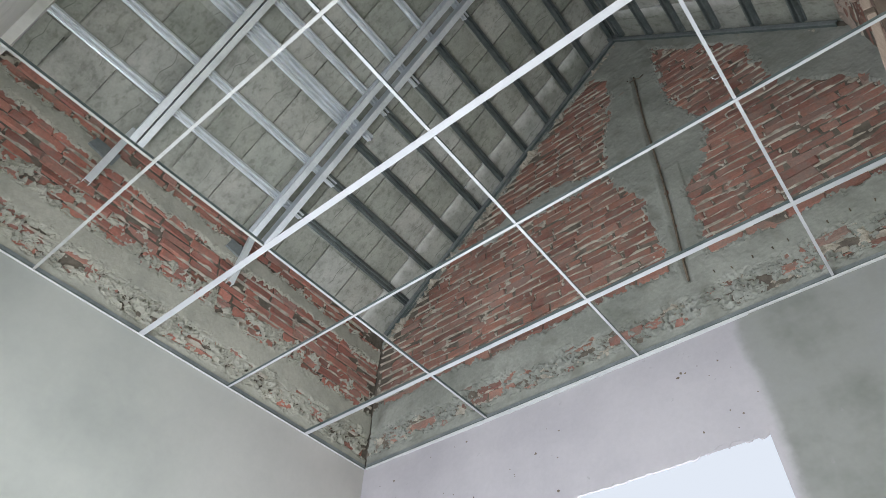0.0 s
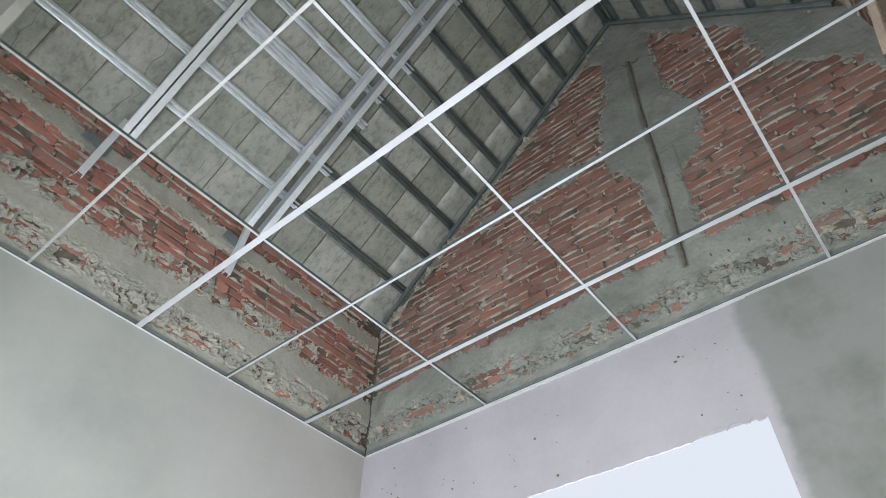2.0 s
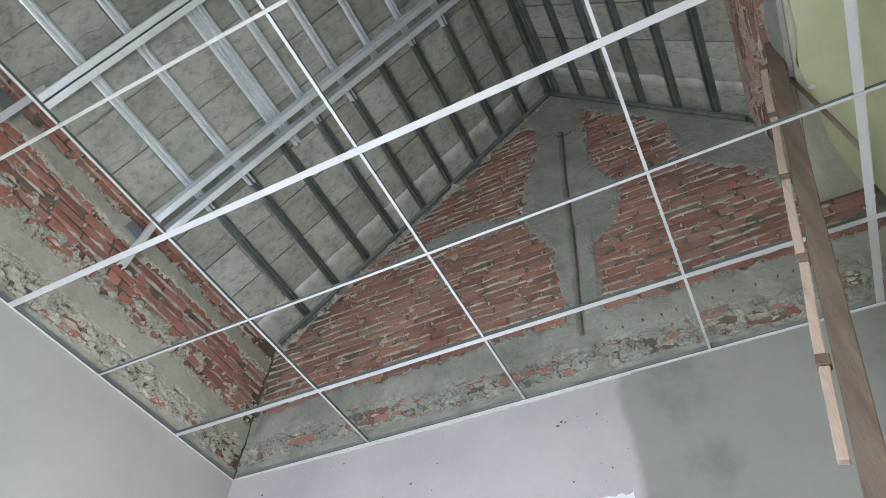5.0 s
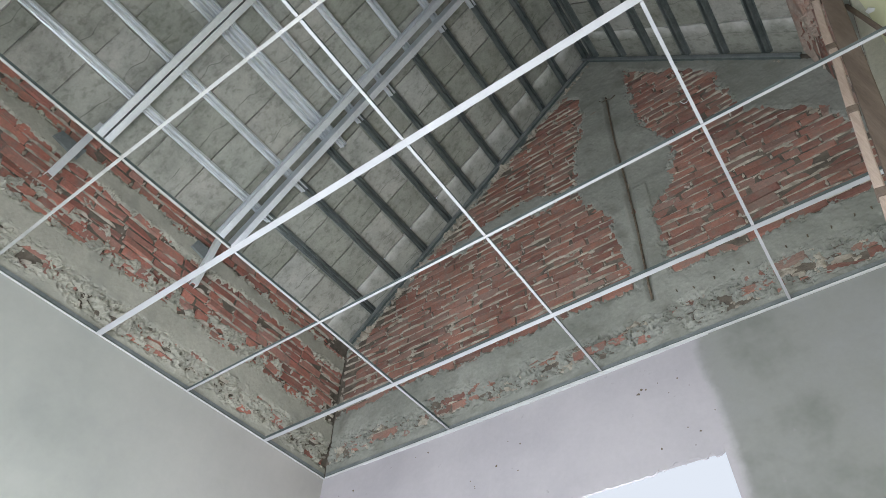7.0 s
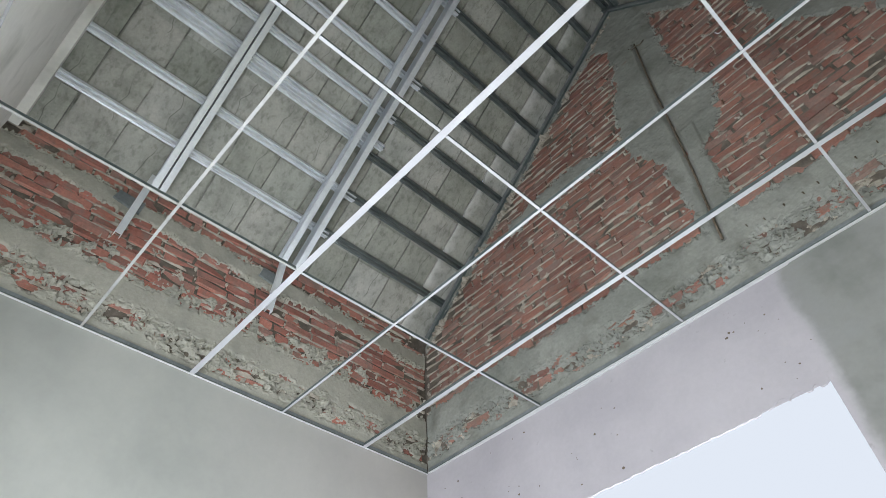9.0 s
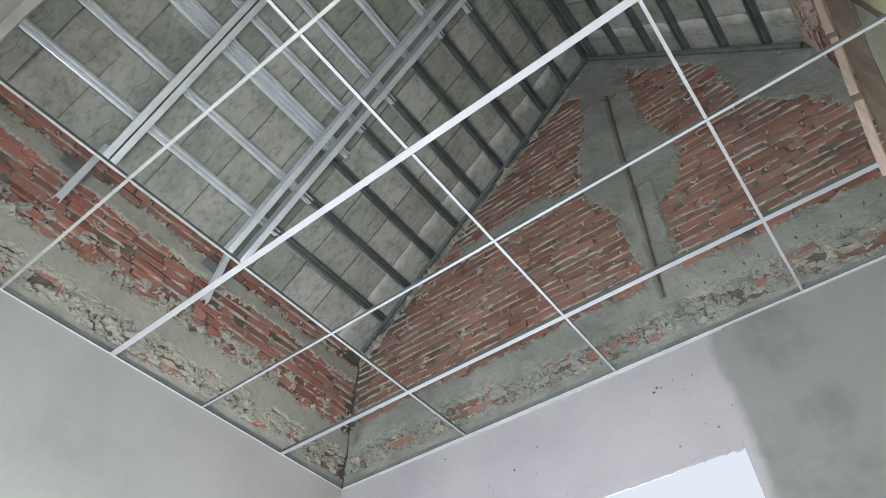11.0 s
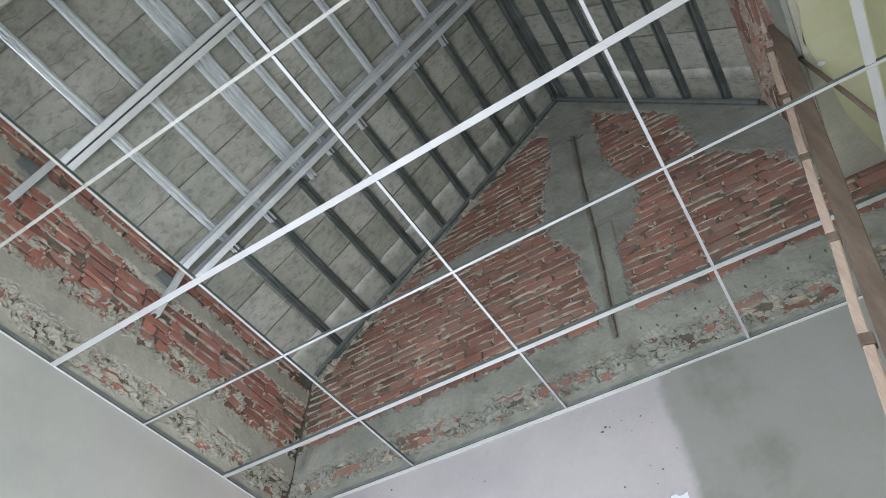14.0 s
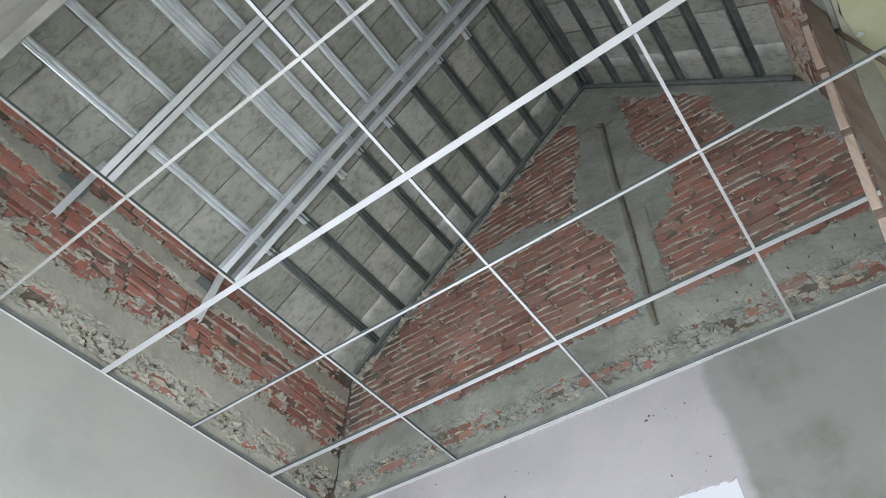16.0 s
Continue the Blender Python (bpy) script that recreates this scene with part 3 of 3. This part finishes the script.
prism(bm, [(x, z) for x, z in zip(xs, low)] + [(xs[-1], WIN_TOP + 0.03), (xs[0], WIN_TOP + 0.03)], "y", -0.004, 0.008)
part("plaster_lip", bm, PLASTER_N, wall_north, "ragged broken plaster edge over the opening")

# ---- iron bar in the gable, hooks and hanger ----


def chase_x(v):
    """Where the conduit's chase runs in the gable, at a height above the ceiling."""
    return 2.375 + 0.056 * v - 0.006 * np.sin(v * 4)


bm = bmesh.new()
tube(bm, [(chase_x(v), 0.011 + 0.004 * math.sin(v * 9), CEIL + v) for v in (2.58, 2.45, 2.3, 2.1, 1.9, 1.7, 1.5, 1.3, 1.1, 0.9, 0.7, 0.5, 0.36)], 0.007)
whole("conduit", bm, RUST, "thin rusty brown conduit set in the gable render", "conduit", smooth=True)
bm = bmesh.new()
tube(bm, [(2.47, 0.0, 6.17), (2.49, -0.008, 6.12), (2.53, -0.006, 6.13), (2.56, 0.0, 6.11), (2.60, 0.004, 6.14)], 0.004, 6)
whole("tie_wire", bm, RUST, "twisted rusty tie wire at the conduit's end", "wire", smooth=True)
bm = bmesh.new()
tube(bm, [(2.996, -1.27, 3.612), (2.988, -1.272, 3.603), (2.979, -1.275, 3.600), (2.973, -1.28, 3.604), (2.972, -1.283, 3.610)], 0.0016, 6)
whole("wire_hook", bm, GALV, "small bent wire hook on a ceiling tee", "hook", smooth=True)
bm = bmesh.new()
tube(bm, [(3.764, -0.885, 3.63), (3.772, -0.86, 3.9), (3.785, -0.80, 4.35), (3.79, -0.77, 4.62)], 0.011)
hanger = whole("hanger_rod", bm, TIMBER_DARK, "thin brown rod tying a ceiling tee to the beam", "hanger rod", smooth=True)

bm = bmesh.new()
prism(bm, [(3.838, -0.742), (3.852, -0.757), (3.873, -0.745), (3.868, -0.731), (3.846, -0.727)], "z", 4.368, 4.3735)
for vtx in bm.verts:
    vtx.co.z -= 0.35 * max(0.0, vtx.co.x - 3.846)
whole("torn_scrap", bm, CHALK, "small white torn scrap stuck under the beam", "scrap")

# ---- brickwork and render on the raw walls ----
COURSE = 0.0675
BU, BV = 0.198, 0.055


def brick_mesh(seed, full, mat):
    r = random.Random(seed)
    bm = bmesh.new()
    l = BU if full else 0.095
    box(bm, -l / 2, l / 2, -BV / 2, BV / 2, -0.03, 0.012)
    bmesh.ops.bevel(bm, geom=[e for e in bm.edges if all(v.co.z > 0 for v in e.verts)], offset=0.006, segments=1, affect="EDGES")
    for v in bm.verts:
        v.co += Vector((r.uniform(-0.009, 0.009), r.uniform(-0.006, 0.006), r.uniform(-0.007, 0.004)))
    return finish(bm, "brick", mat)


RED_BRICKS = [[brick_mesh(s, True, BRICK) for s in range(12)], [brick_mesh(s + 50, False, BRICK) for s in range(4)]]
ORANGE_BRICKS = [[brick_mesh(s, True, BRICK_WEST) for s in range(12)], [brick_mesh(s + 50, False, BRICK_WEST) for s in range(4)]]


def wave(u, v, seed):
    return 0.010 * fbm(np.atleast_1d(np.asarray(u, float)), np.atleast_1d(np.asarray(v, float)), 0.9, seed, 2)


def lay_bricks(owner, m, size, inside, covered, seed, shift=0.0, lost=0.0, stock=RED_BRICKS):
    """Stretcher bond over a wall frame; bricks wholly under render are left out, and a share is lost from the crumbled courses at the foot."""
    r = random.Random(seed)
    made, far = 0, bmesh.new()
    lump_co, lump_faces = [], []
    for c in range(int(size[1] / COURSE) + 1):
        v = shift + (c + 0.5) * COURSE
        u = -r.uniform(0, 0.2)
        while u < size[0] + 0.2:
            half = r.random() < 0.16
            l = 0.095 if half else BU
            mid = u + l / 2
            pts_u, pts_v = np.array([mid - l * 0.45, mid, mid + l * 0.45]), np.array([v, v, v])
            gone = v < 0.27 and r.random() < lost
            if not gone and inside(pts_u, pts_v).all() and covered(pts_u, pts_v).min() < 0.035:
                mesh = r.choice(stock[1] if half else stock[0])
                at = m @ pose(mid, v + float(wave(mid, v, seed)[0]) + r.uniform(-0.004, 0.004), r.uniform(-0.009, 0.005), r.uniform(-7, 7), r.uniform(-3, 3), r.uniform(-2.8, 2.8))
                if made < 300:
                    ob = new("brick", mesh)
                    ob.parent = owner
                    ob.matrix_local = at
                else:
                    old = len(far.verts)
                    far.from_mesh(mesh)
                    far.verts.ensure_lookup_table()
                    for vtx in far.verts[old:]:
                        vtx.co = at @ vtx.co
                made += 1
                if r.random() < 0.55:
                    k0, n, rad = len(lump_co), 6, r.uniform(0.006, 0.012)
                    cu, cv = mid + l / 2 + 0.007, v + float(wave(mid, v, seed)[0]) + r.uniform(-0.02, 0.02)
                    for ring, z in ((1.0, 0.0), (0.55, r.uniform(0.012, 0.020))):
                        lump_co += [m @ Vector((cu + rad * ring * r.uniform(0.5, 1.3) * math.cos(1.0472 * k), cv + 1.5 * rad * ring * r.uniform(0.5, 1.3) * math.sin(1.0472 * k), z)) for k in range(n)]
                    lump_faces += [(k0 + k, k0 + (k + 1) % n, k0 + n + (k + 1) % n, k0 + n + k) for k in range(n)] + [tuple(range(k0 + n, k0 + 2 * n))]
            u += l + r.uniform(0.010, 0.020)
    me = bpy.data.meshes.new("mortar_lumps")
    me.from_pydata(lump_co, [], lump_faces)
    me.materials.append(MORTAR)
    ob = tagged(new("mortar_lumps", me), "lumps of pale mortar in the upright joints", kind="stuff")
    ob.parent = owner
    if far.verts:
        me = bpy.data.meshes.new("high_bricks")
        far.to_mesh(me)
        me.materials.clear()
        me.materials.append(BRICK_FAR)
        ob = tagged(new("high_bricks", me), "red bricks high up in the wall", kind="stuff")
        ob.parent = owner
    far.free()


def mortar_height(covered, inside, seed, shift=0.0, fins=0.016, messy=lambda u, v: 0.0 * u):
    def height(u, v):
        j = (v - shift - wave(u.ravel(), v.ravel(), seed).reshape(u.shape)) / COURSE
        d = np.abs(j - np.round(j)) * COURSE
        n1, n2 = fbm(u * 0.6, v * 1.6, 26, seed + 1, 3), fbm(u, v, 7, seed + 2, 3)
        ridge = np.exp(-(d / 0.0048) ** 2)
        h = -0.010 + ridge * np.clip(0.0205 + fins * (0.55 * n1 + 0.85 * n2 - 0.05), 0.0, 0.034) - 0.05 * (covered(u, v) > 0.004)
        rough = messy(u, v)
        h = h + rough * 0.016 * np.clip(n1 + 0.6 * n2, -0.6, 1)
        smear = np.clip(fbm(u, v, 15, seed + 3, 4) - 0.62 + 0.15 * rough, 0, 1)
        h = np.maximum(h, 0.004 + smear * 0.020 + 0.004 * n1 - 0.02 * (smear <= 0))
        return np.where(inside(u, v), h, -1.0)
    return height


def render_height(covered, inside, seed, thick=0.020, crumble=0.014, lump=0.0, cracks=lambda u, v: 0.0 * u, extra=lambda u, v: 0.0 * u):
    def height(u, v):
        d = covered(u, v)
        n1, n2 = fbm(u, v, 46, seed + 5, 3), fbm(u, v, 10, seed + 6, 4)
        body = np.clip(d / 0.02, -1, 1)
        edge = np.exp(-((d + 0.004) / 0.028) ** 2)
        h = np.where(d > 0, 0.012 + (thick - 0.012) * np.clip(d / 0.03, 0, 1), -0.012)
        chunk = np.clip(n1 + 0.5 * n2 - 0.15, 0, 1.2)
        h = h + edge * (chunk * 2.6 - 0.7) * crumble + (d > 0.02) * lump * np.clip(fbm(u, v, 17, seed + 8, 4), -0.4, 1) + 0.0015 * n2 + 0.0004 * n1 + extra(u, v)
        split = np.abs(fbm(u, v * 1.6, 15, seed + 7, 3))
        h = h + cracks(u, v) * (0.012 * np.clip(n2 + n1 * 0.6, -0.6, 1.0) - 0.065 * np.exp(-(split / 0.085) ** 2))
        return np.where(inside(u, v) & (d > -0.03), h, -1.0)
    return height


def band(x, a, b):
    return np.minimum(x - a, b - x)


def wall_frame(origin, u, v):
    u, v = Vector(u), Vector(v)
    m = Matrix((u, v, u.cross(v))).transposed().to_4x4()
    m.translation = origin
    return m


# gable: u = x, v above the ceiling
N_FRAME = wall_frame((0, 0.03, CEIL), (1, 0, 0), (0, 0, 1))


def n_top(u):
    return np.where(u < RIDGE_X, EAVE_Z - CEIL + u * (RIDGE_Z - EAVE_Z) / RIDGE_X, RIDGE_Z - CEIL - (u - RIDGE_X) * (RIDGE_Z - RIGHT_Z) / (RIGHT_X - RIDGE_X))


def n_inside(u, v):
    return (v < n_top(u) - 0.10) & (u > -0.02) & (u < EAST) & (v > -0.002)


def n_cover(u, v):
    calm = np.clip((v - 0.3) / 0.4, 0.35, 1)
    n = calm * 0.05 * fbm(u, v, 3.0, 21, 4) + 0.018 * fbm(u, v, 16, 22, 3) + 0.012 * fbm(u, v, 40, 24, 2)
    d = band(v, 0.250 + 0.015 * np.sin(u * 2.1), 0.50)                         # ring beam
    d = np.maximum(d, 0.120 + 0.015 * np.sin(u * 1.3) - v)                     # strip on the angle
    d = np.maximum(d, np.minimum(band(v, 0.05, 0.33), 0.075 * (fbm(u * 0.8, v * 1.5, 11, 23, 4) + 0.36)))   # splashes on the lowest courses
    left = np.interp(v, [0.4, 0.66, 1.0, 1.14, 1.46, 1.94, 2.3, 2.56, 2.86, 3.4], [2.32, 2.31, 2.31, 2.29, 2.08, 2.12, 2.20, 2.28, 2.27, 1.6])
    right = np.interp(v, [0.4, 0.61, 0.85, 1.07, 1.21, 1.53, 1.77, 2.1, 2.38, 2.75, 2.93, 3.1, 3.4], [2.55, 2.56, 2.59, 2.55, 2.75, 2.84, 2.77, 2.70, 2.68, 2.70, 2.74, 3.4, 3.4])
    d = np.maximum(d, band(u, left, right))                                    # render over the tie column
    d = np.maximum(d, np.minimum(band(v, 1.56, 1.79 + 0.04 * np.sin(u * 5)), band(u, 1.0, 2.3)) - 0.03)
    d = np.maximum(d, v - n_top(u) + np.where(u < RIDGE_X, 0.15, 0.27))        # bedding under the roof edge
    d = np.maximum(d, np.minimum(u - 3.27, v - 1.60 + 0.78 * (u - 3.25)))      # render by the beam
    d = np.maximum(d, np.minimum(u - 3.70, v - 0.9))
    return d + n


def column_marks(u, v):
    """The chase for the conduit and a troweled strip beside it."""
    c = chase_x(v)
    upto = np.clip(band(v, 0.34, 2.62) / 0.02, 0, 1)
    strip = np.clip(band(u, c + 0.02, c + 0.13) / 0.012, 0, 1) * np.clip(band(v, 0.5, 1.35) / 0.03, 0, 1)
    return upto * (-0.016 * np.exp(-((u - c) / 0.016) ** 2) + 0.010 * np.exp(-((u - c + 0.035) / 0.014) ** 2) * (0.6 + fbm(u, v, 8, 88, 3))) + 0.009 * strip


lay_bricks(gable, N_FRAME, (3.85, 3.4), n_inside, n_cover, 11, 0.012, 0.6)
relief("mortar", N_FRAME, (3.85, 3.4), 0.006, mortar_height(n_cover, n_inside, 11, 0.012, 0.015, lambda u, v: np.clip(band(v, 0.06, 0.32) * 12, 0, 1)), 0.003, MORTAR, gable, "squeezed pale mortar between the bricks")
relief("render_patch", N_FRAME, (EAST, 3.4), 0.0065, render_height(n_cover, n_inside, 31, lump=0.004, cracks=lambda u, v: np.clip(band(v, 0.09, 0.27) * 14, 0, 1), extra=column_marks), -0.006, ROUGH, gable, "grey cement render over parts of the brick")


def bedding_height(u, v):
    gap = n_top(u) - v - 0.155
    n1, n2 = fbm(u, v, 30, 91, 3), fbm(u, v, 6, 92, 2)
    some = np.where(u < RIDGE_X, 0.002, -0.018)
    return np.where((gap > -0.05) & (u > 0) & (u < RIGHT_X), 0.012 + some + 0.034 * n1 + 0.02 * n2 - 0.7 * np.clip(np.abs(gap) - 0.007, 0, 1), -1.0)


relief("bedding_mortar", N_FRAME, (3.85, 3.4), 0.006, bedding_height, 0.016, MORTAR, gable, "pale mortar crumbs under the roof edge")

# west wall above the ceiling: u northwards from the south wall
W_FRAME = wall_frame((-0.03, SOUTH, CEIL), (0, 1, 0), (0, 0, 1))


def w_inside(u, v):
    return (v < EAVE_Z - CEIL - 0.02) & (v > -0.002) & (u < -SOUTH + 0.025) & (u > -0.01)


def w_cover(u, v):
    n = 0.020 * fbm(u, v, 3.2, 41, 4) + 0.016 * fbm(u, v, 18, 42, 3) + 0.010 * fbm(u, v, 42, 45, 2)
    sway = 0.015 * np.sin(u * 2.7 + 1)
    d = band(v, 0.232 + sway, 0.475 - sway)
    d = np.maximum(d, band(v, 0.86 + 0.5 * sway, 1.03))
    d = np.maximum(d, 0.115 - v)
    d = np.maximum(d, np.minimum(band(v, 0.0, 0.30), 0.075 * (fbm(u * 0.8, v * 1.5, 12, 43, 4) + 0.30)))
    d = np.maximum(d, np.minimum(band(v, 0.40, 0.60), 0.06 * (fbm(u, v, 12, 44, 4) - 0.12)))
    return d + n


lay_bricks(upper_west, W_FRAME, (3.16, 1.2), w_inside, w_cover, 12, 0.02, 0.5, ORANGE_BRICKS)
relief("mortar", W_FRAME, (3.16, 1.2), 0.006, mortar_height(w_cover, w_inside, 12, 0.02, 0.030, lambda u, v: np.clip(np.maximum(band(v, 0.0, 0.27), band(v, 0.42, 0.56)) * 12, 0, 1)), 0.003, MORTAR, upper_west, "thick squeezed mortar between the bricks")
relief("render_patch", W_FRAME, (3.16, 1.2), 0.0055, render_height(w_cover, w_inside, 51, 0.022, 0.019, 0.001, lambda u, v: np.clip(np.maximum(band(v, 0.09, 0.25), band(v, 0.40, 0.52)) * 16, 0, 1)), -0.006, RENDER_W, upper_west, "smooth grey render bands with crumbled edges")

# east beam
E_FRAME = wall_frame((RIGHT_X, 0, 4.39), (0, -1, 0), (0, 0, 1))


def e_inside(u, v):
    return (v < RIGHT_Z - 4.40) & (v > 0.02) & (u > 0) & (u < 2.97)


def e_cover(u, v):
    return np.maximum(np.maximum(0.25 - v, v - 0.97), 0.05 * (fbm(u, v, 7, 63, 4) - 0.2)) + 0.06 * fbm(u, v, 3, 61, 4) + 0.02 * fbm(u, v, 16, 62, 3)


lay_bricks(east_beam, E_FRAME, (2.97, 1.1), e_inside, e_cover, 13)
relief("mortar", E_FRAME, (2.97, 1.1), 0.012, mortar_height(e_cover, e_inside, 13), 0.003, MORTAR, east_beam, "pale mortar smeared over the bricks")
relief("render_patch", E_FRAME, (2.97, 1.1), 0.009, render_height(e_cover, lambda u, v: e_inside(u, v) & (v > 0.26), 71), -0.006, DUSTED, east_beam, "brick-dusted render smeared over the beam")
relief("render_patch", E_FRAME, (2.97, 1.1), 0.012, render_height(e_cover, lambda u, v: e_inside(u, v) & (v < 0.27), 71), -0.006, ROUGH, east_beam, "grey render along the foot of the beam")

# small pits knocked into the fresh plaster
bm = bmesh.new()
rr = random.Random(9)
for i in range(46):
    x, z = (rr.uniform(0.15, 1.5), rr.uniform(3.0, 3.54)) if i < 34 else (rr.uniform(2.15, 2.55), rr.uniform(3.0, 3.5))
    n = rr.randint(5, 8)
    rad = rr.uniform(0.0025, 0.0085)
    prism(bm, [(x + rad * rr.uniform(0.5, 1.4) * math.cos(6.2832 * k / n), z + 0.8 * rad * rr.uniform(0.5, 1.4) * math.sin(6.2832 * k / n)) for k in range(n)], "y", -0.0025, 0.001)
tagged(part("plaster_pit", bm, RUST, wall_north, "small dark pits in the plaster"), kind="stuff")

# nails left in the ring beam
bm = bmesh.new()
for i in range(13):
    x, z = 2.55 + i * 0.098 + rr.uniform(-0.03, 0.03), 3.6 + 0.33 + rr.uniform(-0.02, 0.02)
    tube(bm, [(x, 0.012, z), (x + rr.uniform(-0.006, 0.006), -0.012, z - 0.004), (x, -0.014, z - 0.006)], 0.0032, 6)
tagged(part("nail", bm, RUST, gable, "rusty nails left in the ring beam"), kind="stuff")
